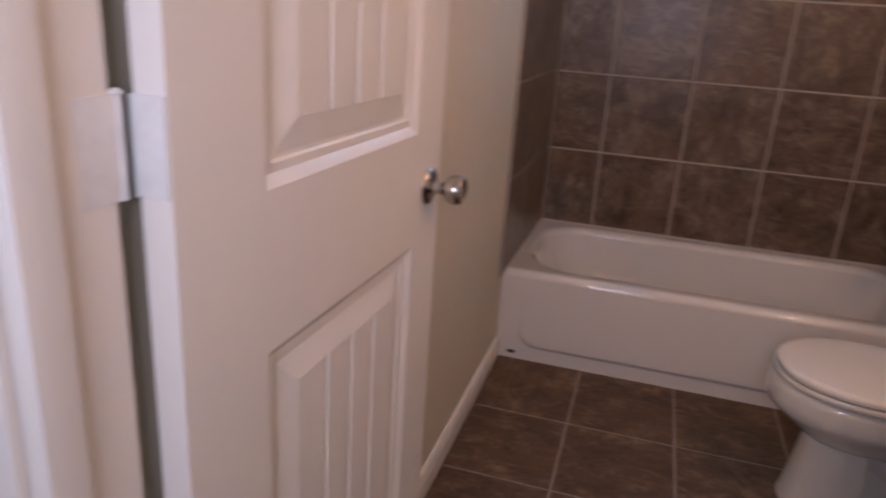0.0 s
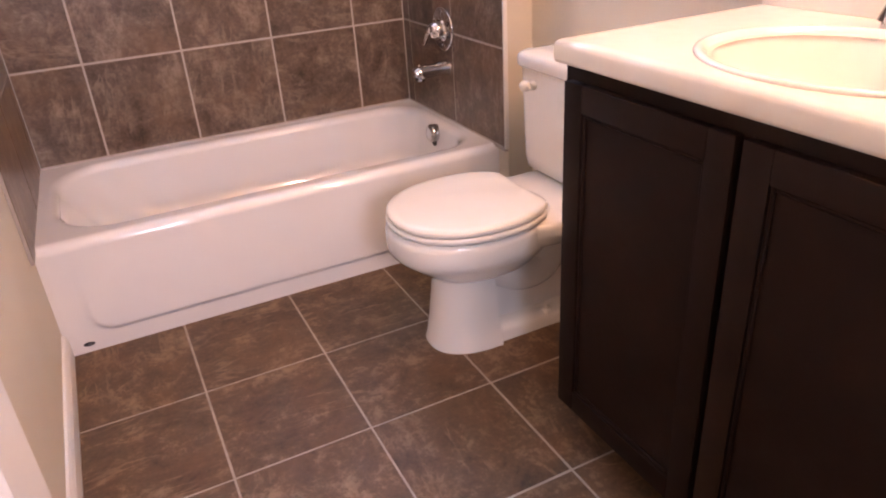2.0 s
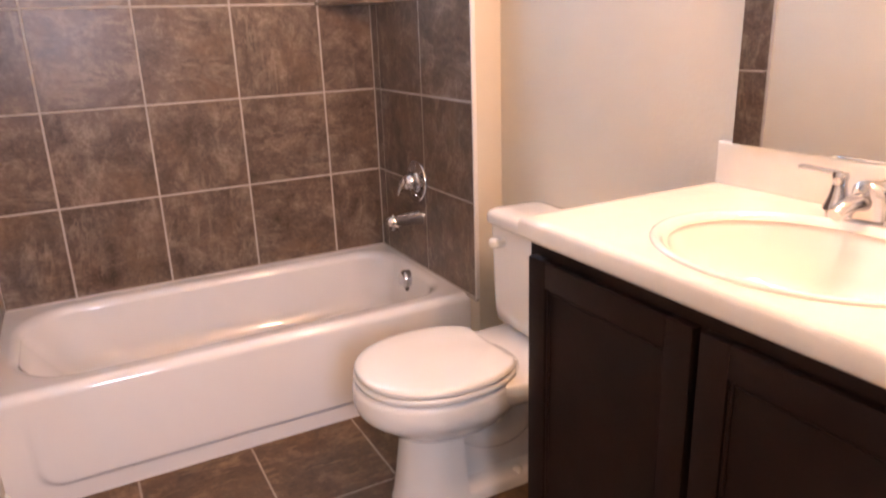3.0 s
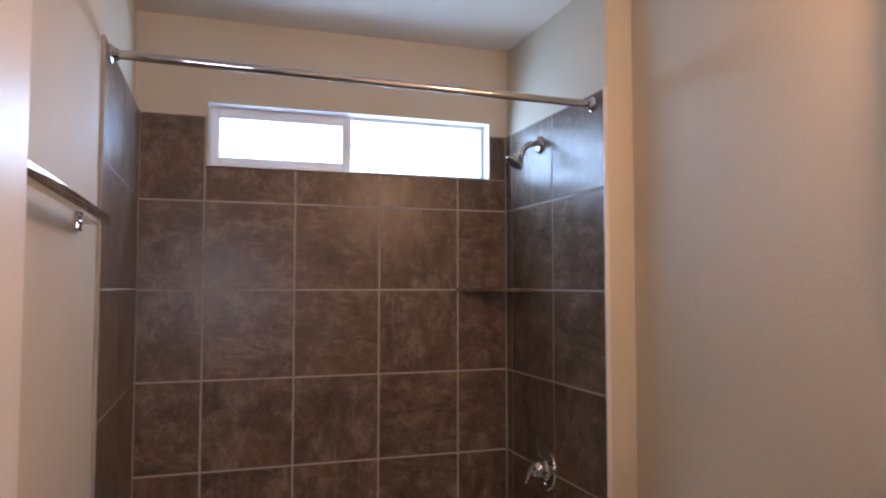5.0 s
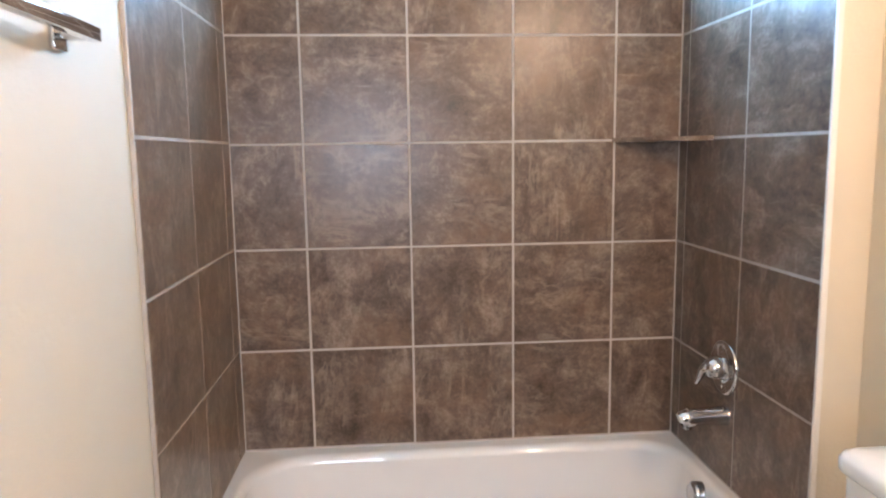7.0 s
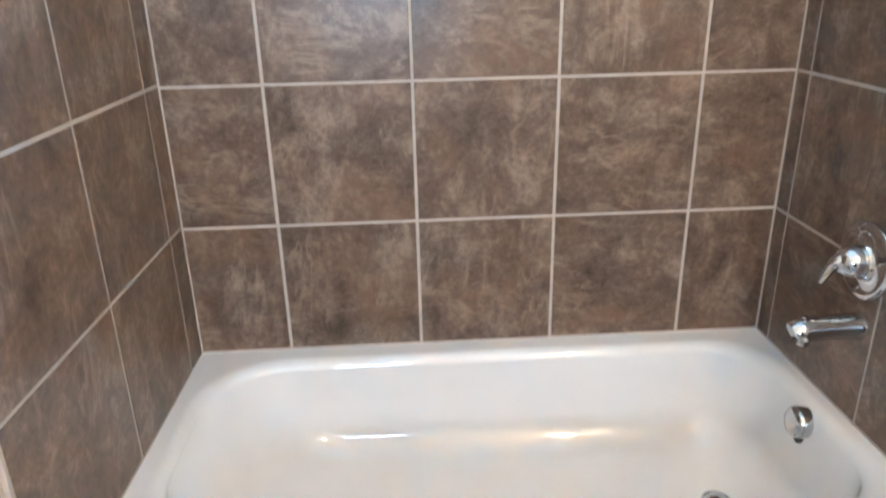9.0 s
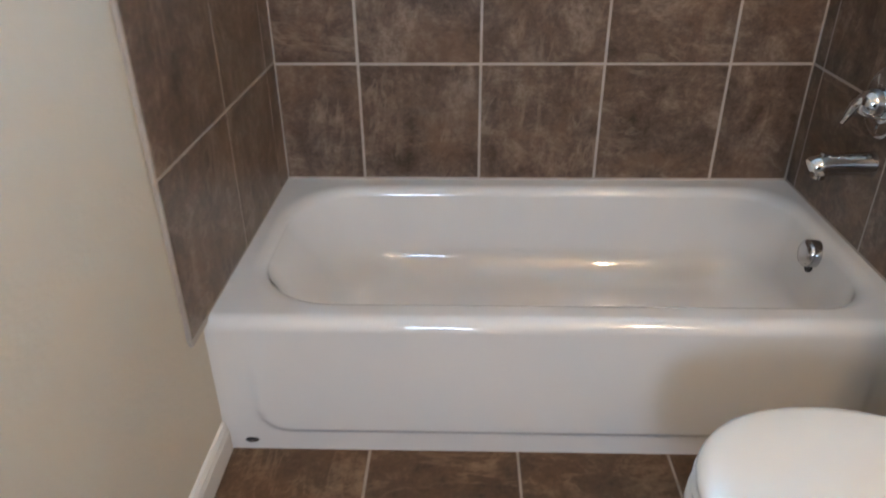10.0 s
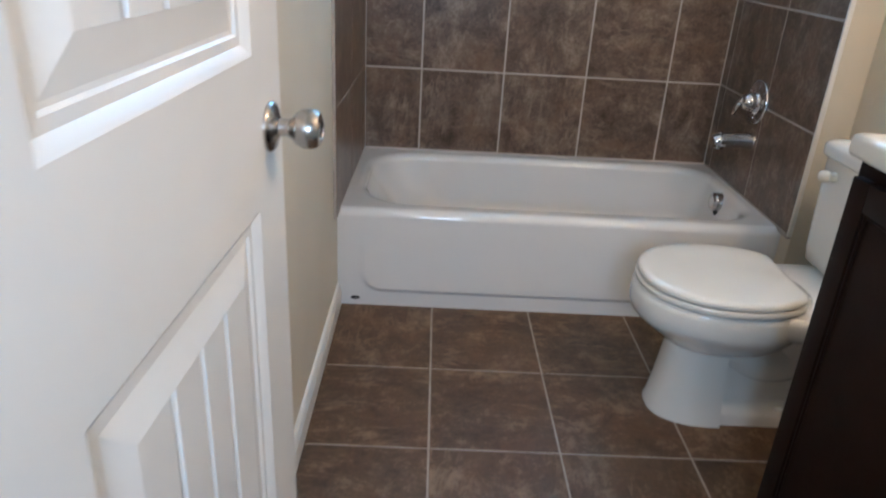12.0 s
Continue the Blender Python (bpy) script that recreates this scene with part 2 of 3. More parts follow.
# the next room, behind the doorway; walls and far opening are unseen and added
setting(part("floor_hall", boxed(-1.6, 2.4, -3.85, -2.800, -0.10, 0.0), CARPET, smooth=False), "beige carpet in the room outside the bathroom", "floor")
setting(part("ceiling_hall", boxed(-1.6, 2.4, -3.85, -2.800, H, H + 0.1), CEILING_PAINT, smooth=False), "plain ceiling of the room outside the bathroom", "ceiling")
setting(part("wall_hall_west", boxed(-1.72, -1.6, -3.85, -2.800, 0, H), PAINT, smooth=False), "plain beige wall of the room outside the bathroom", "wall")
setting(part("wall_hall_east", boxed(2.4, 2.52, -3.85, -2.800, 0, H), PAINT, smooth=False), "plain beige wall of the room outside the bathroom", "wall")
bm = bmesh.new()
box(bm, -1.6, 0.35, -3.85, -3.75, 0, H)
box(bm, 0.85, 2.4, -3.85, -3.75, 0, H)
box(bm, 0.35, 0.85, -3.85, -3.75, 0, 1.05)
box(bm, 0.35, 0.85, -3.85, -3.75, 1.95, H)
setting(part("wall_hall_south", bm, PAINT, smooth=False), "plain beige wall outside the bathroom, unseen, with an added opening", "wall")

# baseboards
def baseboard(name, outline_pts, start, end, axis):
    """outline: (distance from the wall, height)."""
    bm = bmesh.new()
    rings = []
    for at in (start, end):
        rings.append([Vector((d, at, h)) if axis == "y" else Vector((at, d, h)) for d, h in outline_pts])
    loft(bm, rings)
    return setting(part(name, bm, WHITE, smooth=False), "white painted moulded baseboard along the wall", "baseboard")


BASE = [(0, 0), (0.014, 0), (0.014, 0.055), (0.011, 0.062), (0.011, 0.070), (0.006, 0.080), (0, 0.083)]
baseboard("baseboard", BASE, -2.684, -0.742, "y")
baseboard("baseboard", [(RIGHT - d, h) for d, h in BASE], -1.70, -0.80, "y")
baseboard("baseboard", [(-0.80 - d, h) for d, h in BASE], 1.50, RIGHT - 0.014, "x")

# ---- window ----
window = setting(empty("window_1", (0.83, 0.08, 1.84)), "white vinyl horizontal sliding window above the bathtub tile", "window")
window.location = (0, 0, 0)
def ring_frame(x0, x1, z0, z1, y0, y1, w, bevel):
    bm = bmesh.new()
    box(bm, x0, x0 + w, y0, y1, z0, z1, bevel)
    box(bm, x1 - w, x1, y0, y1, z0, z1, bevel)
    box(bm, x0 + w, x1 - w, y0, y1, z0, z0 + w, bevel)
    box(bm, x0 + w, x1 - w, y0, y1, z1 - w, z1, bevel)
    return bm


part("frame", ring_frame(WIN[0], WIN[1], WIN[2], WIN[3], 0.060, 0.105, 0.017, 0.002), VINYL, window)
sash = part("sash", ring_frame(0.266, 0.815, 1.850, 2.075, 0.050, 0.075, 0.036, 0.004), VINYL, window)
pane_l = part("pane", boxed(0.294, 0.787, 0.061, 0.065, 1.878, 2.047), GLASS, sash, smooth=False)
part("meeting_stile", boxed(0.790, 0.815, 0.078, 0.100, 1.857, 2.068, bevel=0.003), VINYL, window)
pane_r = part("pane", boxed(0.815, 1.388, 0.086, 0.090, 1.857, 2.068), GLASS, window, smooth=False)
for p in (pane_l, pane_r):
    p.visible_shadow = False
part("latch", boxed(0.806, 0.817, 0.044, 0.056, 1.945, 1.975, bevel=0.003), VINYL, window)
reveal = bmesh.new()
box(reveal, WIN[0] + 0.004, WIN[1] - 0.004, -0.003, 0.059, WIN[3] - 0.004, WIN[3] - 0.0005)
box(reveal, WIN[1] - 0.004, WIN[1] - 0.0005, -0.003, 0.059, WIN[2], WIN[3] - 0.0005)
box(reveal, WIN[0] + 0.0005, WIN[0] + 0.004, -0.003, 0.059, WIN[2], WIN[3] - 0.0005)
box(reveal, WIN[0] + 0.004, WIN[1] - 0.004, -0.002, 0.059, WIN[2] + 0.0005, WIN[2] + 0.004)
part("window_sill", reveal, VINYL, window, smooth=False)


# ---- bathtub ----
RIM = 0.357
bathtub = tagged(empty("bathtub"), "glossy white enamelled alcove bathtub with panelled apron", "bathtub")


def tub_shell():
    bm = bmesh.new()
    x0, x1, y0, y1 = 0.0005, 1.4935, -0.737, 0.006
    deck = RIM
    rings = []

    def ring(d, z, lx=0.0, rx=0.0, fy=0.0, by=0.0, r=0.11):
        rings.append(rounded(0.055 + d + lx, 1.452 - d - rx, -0.668 + d + fy, -0.052 - d - by, (r * 0.9, r * 1.25, r * 1.25, r * 0.9), z, 10))
    # outer edge of the deck, then over the roll of the rim and down the bowl
    rings.append(rounded(x0, x1, y0 + 0.030, y1, 0.006, deck, 10))
    ring(-0.012, deck, r=0.15)
    roll, fillet, slope = 0.030, 0.095, radians(5)
    for k in range(1, 13):
        a = (math.pi / 2 - slope) * k / 12
        ring(-0.012 + roll * math.sin(a), deck - roll * (1 - math.cos(a)), r=0.16)
    top, foot_z = deck - roll * (1 - math.sin(slope)), 0.088 + fillet * (1 - math.sin(slope))
    for k in range(1, 5):
        f = k / 4
        ring(0.018 + 0.010 * f, top + (foot_z - top) * f, 0.095 * f, 0.010 * f, r=0.16 - 0.02 * f)
    for k in range(1, 13):
        a = slope + (math.pi / 2 - slope) * k / 12
        g = 1 - math.cos(a - slope)
        ring(0.028 + fillet * (math.cos(slope) - math.cos(a)), 0.088 + fillet * (1 - math.sin(a)), 0.095 + 0.07 * math.sin(a - slope) + 0.05 * g, 0.010 + 0.03 * g, r=0.14 - 0.06 * g)
    ring(0.210, 0.0875, 0.235, 0.09, r=0.05)
    loft(bm, rings, cap_start=False, cap_end=True)
    return bm


def apron():
    """The front: rolled top edge, a shallow sunk panel with rounded lower corners over a proud foot rail."""
    bm = bmesh.new()
    nx, nz = 150, 56
    x0, x1 = 0.0005, 1.4935
    prof = [(-0.737 + 0.030 * (1 - math.sin(a)), RIM - 0.030 * (1 - math.cos(a))) for a in (math.pi / 2 * k / 12 for k in range(13))]
    rows = [[bm.verts.new((x0 + (x1 - x0) * i / nx, y, z)) for i in range(nx + 1)] for y, z in prof]

    def sunk(x, z):
        # signed distance to the rounded panel, its lower edge 0.056 m above the floor
        cx, r = 0.748, 0.070
        hx = 0.665
        dx, dz = abs(x - cx) - (hx - r), (0.056 + r) - z
        d = math.hypot(max(dx, 0), max(dz, 0)) - r if (dx > 0 or dz > 0) else max(dx, dz) - r
        inside = min(1.0, max(0.0, -d / 0.010))
        inside = inside * inside * (3 - 2 * inside)
        fade = min(1.0, max(0.0, (RIM - 0.05 - z) / 0.22))
        return -0.009 * inside * fade
    for k in range(1, nz + 1):
        z = (RIM - 0.030) * (1 - k / nz)
        rows.append([bm.verts.new((x0 + (x1 - x0) * i / nx, -0.737 + sunk(x0 + (x1 - x0) * i / nx, z), z)) for i in range(nx + 1)])
    for a, b in zip(rows, rows[1:]):
        for i in range(nx):
            bm.faces.new((a[i], b[i], b[i + 1], a[i + 1]))
    return bm


part("basin", tub_shell(), ENAMEL, bathtub, angle=80)
part("apron", apron(), ENAMEL, bathtub, angle=80)
# solid dark disc, painted as the shade inside the access hole
foot = part("access_hole_shade", lathe(bmesh.new(), [(0.0, 0.002), (0.010, 0.002), (0.012, 0.0), (0.012, -0.004)], axis_pose((0.062, -0.7375, 0.027), (0, -1, 0)) @ Matrix.Diagonal((1.35, 0.6, 1, 1)), 20), DARK, bathtub, "dark oval disc painted as the shade in an access hole")
part("clip", boxed(0.058, 0.070, -0.742, -0.739, 0.024, 0.030, bevel=0.001), CHROME, foot)
over = axis_pose((1.428, -0.348, 0.308), (-1, 0, 0.10))
plate = part("overflow_plate", lathe(bmesh.new(), [(0.036, -0.006), (0.036, 0.014), (0.0345, 0.021), (0.030, 0.026), (0.018, 0.029), (0.0, 0.030)], over), CHROME, bathtub, "round chrome overflow cover")
# no opening is cut: a dark disc carries the slot's shade
part("overflow_slot_shade", lathe(bmesh.new(), [(0.0, 0.0), (0.017, 0.0), (0.017, 0.006), (0.0, 0.006)], axis_pose((1.4275, -0.348, 0.272), (-1, 0, 0.1)), 16), DARK, plate)
drain = part("drain", lathe(bmesh.new(), [(0.036, 0.0), (0.035, 0.003), (0.030, 0.004), (0.028, 0.001), (0.0, 0.001)], axis_pose((1.265, -0.335, 0.0875), (0, 0, 1))), CHROME, bathtub, "chrome drain ring")
part("stopper", lathe(bmesh.new(), [(0.022, 0.001), (0.022, 0.010), (0.019, 0.014), (0.0, 0.016)], axis_pose((1.265, -0.335, 0.0875), (0, 0, 1))), CHROME, drain)

# ---- shower fittings ----
shower = tagged(empty("wall_shower"), "chrome shower head on a bent arm from the tiled wall", "shower head")
arm_pts = curve_points([(1.482, -0.34, 1.930), (1.456, -0.34, 1.936), (1.430, -0.34, 1.929), (1.412, -0.34, 1.912), (1.401, -0.34, 1.895)], 6)
part("arm", tube(bmesh.new(), arm_pts, 0.0115), CHROME, shower)
part("flange", lathe(bmesh.new(), [(0.034, 0.0), (0.034, 0.004), (0.028, 0.010), (0.014, 0.014), (0.0, 0.014)], axis_pose((1.482, -0.34, 1.930), (-1, 0, 0))), CHROME, shower)
way = Vector((-0.62, 0, -0.78))
head = part("head", lathe(bmesh.new(), [(0.011, -0.012), (0.014, -0.006), (0.015, 0.006), (0.014, 0.011), (0.018, 0.016), (0.028, 0.032), (0.035, 0.044), (0.037, 0.052), (0.035, 0.056), (0.031, 0.054), (0.0, 0.054)], axis_pose((1.401, -0.34, 1.895), way)), CHROME, shower)
part("nozzle_face", lathe(bmesh.new(), [(0.0, 0.0545), (0.030, 0.0545), (0.030, 0.0555), (0.0, 0.0555)], axis_pose((1.401, -0.34, 1.895), way)), DARK, head, "grey nozzle face")

valve = tagged(empty("shower_valve"), "chrome single-lever shower valve on round wall plate", "faucet")
vm = axis_pose((1.482, -0.372, 0.706), (-1, 0, 0))
part("escutcheon", lathe(bmesh.new(), [(0.080, 0.0), (0.080, 0.004), (0.0785, 0.0075), (0.075, 0.0095), (0.068, 0.0105), (0.046, 0.0110), (0.041, 0.0135), (0.037, 0.020), (0.0, 0.020)], vm, 48), CHROME, valve, "round chrome wall plate")
knob_ = part("handle_hub", lathe(bmesh.new(), [(0.034, 0.016), (0.033, 0.034), (0.028, 0.050), (0.020, 0.060), (0.008, 0.064), (0.0, 0.0645)], vm), CHROME, valve)
lev = curve_points([(1.432, -0.372, 0.712), (1.418, -0.368, 0.702), (1.412, -0.360, 0.680), (1.404, -0.354, 0.655)], 5)
part("lever", tube(bmesh.new(), lev, [0.016 - 0.010 * i / (len(lev) - 1) for i in range(len(lev))], 14), CHROME, knob_)
for dz in (-1, 1):
    part("screw", lathe(bmesh.new(), [(0.005, 0.0), (0.005, 0.002), (0.0, 0.003)], axis_pose((1.4715, -0.372, 0.706 + dz * 0.056), (-1, 0, 0)), 10), CHROME, valve)

spout = tagged(empty("tub_spout"), "chrome bathtub filler spout on the tiled wall", "faucet")
sp = [(1.482, -0.384, 0.566), (1.474, -0.384, 0.566), (1.43, -0.384, 0.566), (1.39, -0.384, 0.565), (1.368, -0.384, 0.561), (1.352, -0.384, 0.558), (1.346, -0.384, 0.555)]
part("body", tube(bmesh.new(), sp, [0.031, 0.029, 0.0265, 0.0258, 0.0258, 0.0255, 0.022], 24), CHROME, spout)
part("outlet", lathe(bmesh.new(), [(0.017, 0.0), (0.018, 0.009), (0.015, 0.010), (0.0, 0.010)], axis_pose((1.366, -0.384, 0.541), (-0.15, 0, -1)), 20), CHROME, spout)
part("diverter", lathe(bmesh.new(), [(0.004, 0.0), (0.004, 0.008), (0.006, 0.009), (0.006, 0.013), (0.0, 0.014)], axis_pose((1.366, -0.384, 0.580), (0, 0, 1)), 14), CHROME, spout)

rod = tagged(empty("shower_curtain_rod"), "bare chrome shower curtain rod across the alcove", "curtain rod")
part("rod", tube(bmesh.new(), [(0.012, -0.760, 2.003), (1.482, -0.735, 1.992)], 0.0125, 24), CHROME, rod)
for x, y, z, d in ((0.012, -0.760, 2.003, 1), (1.482, -0.735, 1.992, -1)):
    part("end_flange", lathe(bmesh.new(), [(0.026, 0.0), (0.026, 0.006), (0.018, 0.010), (0.016, 0.022), (0.0, 0.022)], axis_pose((x, y, z), (d, 0, 0)), 24), CHROME, rod)

shelf = tagged(empty("corner_shelf"), "small brown stone corner shelf between tiled walls", "shelf")
bm = bmesh.new()
tri = [Vector((1.482, 0, 0)), Vector((1.252, 0, 0)), Vector((1.256, -0.010, 0)), Vector((1.470, -0.240, 0)), Vector((1.482, -0.246, 0))]
loft(bm, [[p + Vector((0, 0, 1.364)) for p in tri], [p + Vector((0, 0, 1.378)) for p in tri]])
part("slab", bm, WALL_TILE, shelf, smooth=False)

# ---- towel bar ----
towel = tagged(empty("towel_bar"), "square chrome towel bar on the beige wall", "towel bar")
part("bar", boxed(0.045, 0.065, -1.835, -1.095, 1.518, 1.540, bevel=0.003), CHROME, towel)
for y in (-1.820, -1.110):
    post = part("post", boxed(0.004, 0.052, y - 0.012, y + 0.012, 1.519, 1.539, bevel=0.004), CHROME, towel)
    part("wall_plate", boxed(0.0, 0.009, y - 0.024, y + 0.024, 1.503, 1.552, bevel=0.004), CHROME, post)

# ---- toilet ----
toilet = tagged(empty("toilet", (0, 0, 0)), "white two-piece china toilet with closed lid", "toilet")
TY = -1.240


def oval(xf, xb, hw, z, n=40, p=2.2, flat=None):
    """An egg outline from xf to xb along x, hw to each side of the toilet's middle."""
    cx = xf + (xb - xf) * 0.52
    out = []
    for i in range(n):
        a = 2 * math.pi * i / n
        c, s = math.cos(a), math.sin(a)
        rx = (cx - xf) if c < 0 else (xb - cx)
        x = cx + rx * math.copysign(abs(c) ** (2 / p), c)
        y = hw * math.copysign(abs(s) ** (2 / p), s)
        if flat is not None:
            x = min(x, flat)
        out.append(Vector((x, TY + y, z)))
    return out


# the tapered foot, cut flat behind, and the bowl with a thick upright rim over a drawn-in underside
pedestal = [oval(0.950, 1.30, 0.114, 0.0, p=2.5, flat=1.130), oval(0.950, 1.30, 0.114, 0.008, p=2.5, flat=1.130), oval(0.956, 1.30, 0.109, 0.022, p=2.5, flat=1.129), oval(0.966, 1.29, 0.101, 0.09, p=2.5, flat=1.126),
            oval(0.975, 1.28, 0.094, 0.16, p=2.5, flat=1.124), oval(0.981, 1.28, 0.090, 0.215, p=2.5, flat=1.122), oval(0.985, 1.28, 0.087, 0.255, p=2.5, flat=1.120)]
part("pedestal", loft(bmesh.new(), pedestal), CHINA, toilet, angle=50)
bowl = [oval(1.010, 1.21, 0.060, 0.205), oval(0.985, 1.25, 0.088, 0.212), oval(0.962, 1.28, 0.112, 0.226), oval(0.938, 1.295, 0.134, 0.246), oval(0.915, 1.305, 0.152, 0.265), oval(0.896, 1.315, 0.166, 0.281),
        oval(0.880, 1.32, 0.177, 0.295), oval(0.869, 1.325, 0.184, 0.306), oval(0.863, 1.33, 0.188, 0.318), oval(0.861, 1.33, 0.190, 0.335), oval(0.862, 1.33, 0.190, 0.360), oval(0.864, 1.33, 0.188, 0.373), oval(0.871, 1.325, 0.182, 0.380)]
part("bowl", loft(bmesh.new(), bowl), CHINA, toilet, angle=60)
deck = [rounded(1.17, 1.55, TY - 0.125, TY + 0.125, (0.03, 0.10, 0.10, 0.03), 0.286, 8), rounded(1.13, 1.570, TY - 0.168, TY + 0.162, (0.04, 0.14, 0.14, 0.04), 0.308, 8), rounded(1.11, 1.578, TY - 0.186, TY + 0.176, (0.045, 0.16, 0.16, 0.045), 0.332, 8), rounded(1.11, 1.580, TY - 0.189, TY + 0.179, (0.045, 0.16, 0.16, 0.045), 0.364, 8), rounded(1.115, 1.577, TY - 0.185, TY + 0.175, (0.045, 0.155, 0.155, 0.045), 0.375, 8), rounded(1.125, 1.570, TY - 0.175, TY + 0.165, (0.04, 0.145, 0.145, 0.04), 0.3795, 8)]
part("deck", loft(bmesh.new(), deck), CHINA, toilet, angle=60)
trap = curve_points([(1.06, TY, 0.235), (1.15, TY, 0.205), (1.235, TY, 0.165), (1.315, TY, 0.175), (1.350, TY, 0.240), (1.40, TY, 0.275), (1.455, TY, 0.225), (1.465, TY, 0.12), (1.465, TY, 0.02)], 6)
part("trapway", tube(bmesh.new(), trap, [0.060 + 0.012 * math.sin(3.1 * i / len(trap)) for i in range(len(trap))], 24), CHINA, toilet, angle=70)
part("web", loft(bmesh.new(), [rounded(1.10, 1.50, TY - w, TY + w, 0.02, z, 5) for z, w in ((0.030, 0.075), (0.055, 0.058), (0.10, 0.050), (0.20, 0.048))]), CHINA, toilet, angle=60)
bs = [rounded(1.10, 1.53, TY - 0.100, TY + 0.100, 0.045, 0.0, 6), rounded(1.10, 1.53, TY - 0.100, TY + 0.100, 0.045, 0.028, 6), rounded(1.105, 1.525, TY - 0.094, TY + 0.094, 0.04, 0.040, 6), rounded(1.12, 1.50, TY - 0.060, TY + 0.060, 0.03, 0.060, 6)]
part("base", loft(bmesh.new(), bs), CHINA, toilet, angle=60)
for s in (-1, 1):
    part("bolt_cap", lathe(bmesh.new(), [(0.015, 0.0), (0.015, 0.010), (0.012, 0.018), (0.006, 0.022), (0.0, 0.023)], axis_pose((1.30, TY + s * 0.082, 0.036), (0, 0, 1)), 16), PLASTIC, toilet)
seat = [oval(0.876, 1.310, 0.189, 0.383, flat=1.268), oval(0.870, 1.315, 0.194, 0.387, flat=1.272), oval(0.868, 1.315, 0.195, 0.396, flat=1.272), oval(0.873, 1.310, 0.191, 0.402, flat=1.268)]
part("seat", loft(bmesh.new(), seat), PLASTIC, toilet, angle=50)
lid = [oval(0.880, 1.305, 0.185, 0.4045, flat=1.262), oval(0.873, 1.312, 0.192, 0.4075, flat=1.268), oval(0.871, 1.312, 0.193, 0.414, flat=1.268), oval(0.8735, 1.310, 0.191, 0.4195, flat=1.266), oval(0.879, 1.306, 0.186, 0.4235, flat=1.262), oval(0.895, 1.298, 0.173, 0.4255, flat=1.252), oval(0.96, 1.25, 0.115, 0.4272)]
part("lid", loft(bmesh.new(), lid), PLASTIC, toilet, "closed white plastic lid", angle=50)
for s in (-1, 1):
    part("seat_hinge", boxed(1.262, 1.292, TY + s * 0.078 - 0.018, TY + s * 0.078 + 0.018, 0.379, 0.402, bevel=0.005, seg=3), PLASTIC, toilet)
tank = [rounded(1.425, 1.575, TY - 0.185, TY + 0.202, 0.03, 0.381, 6), rounded(1.412, 1.580, TY - 0.200, TY + 0.217, 0.035, 0.392, 6), rounded(1.407, 1.583, TY - 0.204, TY + 0.220, 0.035, 0.43, 6), rounded(1.400, 1.585, TY - 0.213, TY + 0.226, 0.035, 0.70, 6)]
part("tank", loft(bmesh.new(), tank), CHINA, toilet, angle=50)
tl = [rounded(1.392, 1.587, TY - 0.218, TY + 0.230, 0.038, 0.700, 6), rounded(1.387, 1.588, TY - 0.224, TY + 0.236, 0.04, 0.706, 6), rounded(1.387, 1.588, TY - 0.224, TY + 0.236, 0.04, 0.728, 6), rounded(1.392, 1.586, TY - 0.219, TY + 0.231, 0.04, 0.738, 6), rounded(1.405, 1.580, TY - 0.206, TY + 0.218, 0.035, 0.744, 6), rounded(1.44, 1.55, TY - 0.17, TY + 0.182, 0.02, 0.747, 6)]
part("tank_lid", loft(bmesh.new(), tl), CHINA, toilet, angle=50)
lever = part("flush_lever", lathe(bmesh.new(), [(0.014, 0.0), (0.014, 0.008), (0.010, 0.014), (0.0, 0.015)], axis_pose((1.402, TY + 0.140, 0.655), (-1, 0, 0)), 18), PLASTIC, toilet, "white plastic flush lever")
lp = curve_points([(1.388, TY + 0.140, 0.655), (1.384, TY + 0.147, 0.654), (1.383, TY + 0.160, 0.651), (1.383, TY + 0.172, 0.647)], 4)
part("lever_arm", tube(bmesh.new(), lp, [0.009, 0.011, 0.012, 0.0135, 0.0145, 0.0155, 0.016, 0.0165, 0.017, 0.017, 0.016, 0.013, 0.007], 14), PLASTIC, lever)
supply = tagged(empty("water_supply_line"), "braided toilet water supply hose at the wall", "hose")
part("hose", tube(bmesh.new(), curve_points([(1.55, TY + 0.16, 0.385), (1.55, TY + 0.17, 0.28), (1.555, TY + 0.165, 0.19), (1.56, TY + 0.16, 0.15)], 5), 0.006, 10), NICKEL, supply)
part("stop_valve", lathe(bmesh.new(), [(0.020, 0.0), (0.020, 0.003), (0.009, 0.006), (0.009, 0.045), (0.0, 0.046)], axis_pose((RIGHT, TY + 0.16, 0.15), (-1, 0, 0)), 16), CHROME, supply)

# ---- vanity ----
VY0, VY1 = -2.655, -1.702
vanity = tagged(empty("vanity_cabinet"), "espresso-stained two-door vanity cabinet with framed doors", "cabinet")
part("face_frame", boxed(1.078, 1.098, VY0, VY1, 0.085, 0.874, bevel=0.0015), ESPRESSO, vanity)
for y in (VY0, VY1 - 0.018):
    part("side_panel", boxed(1.0985, 1.590, y, y + 0.018, 0.085, 0.874, bevel=0.0015), ESPRESSO, vanity)
part("bottom_panel", boxed(1.0985, 1.590, VY0 + 0.019, VY1 - 0.019, 0.0875, 0.103), ESPRESSO, vanity, smooth=False)
part("toe_kick", boxed(1.135, 1.585, VY0 + 0.002, VY1 - 0.002, 0.0, 0.087), ESPRESSO, vanity, smooth=False)


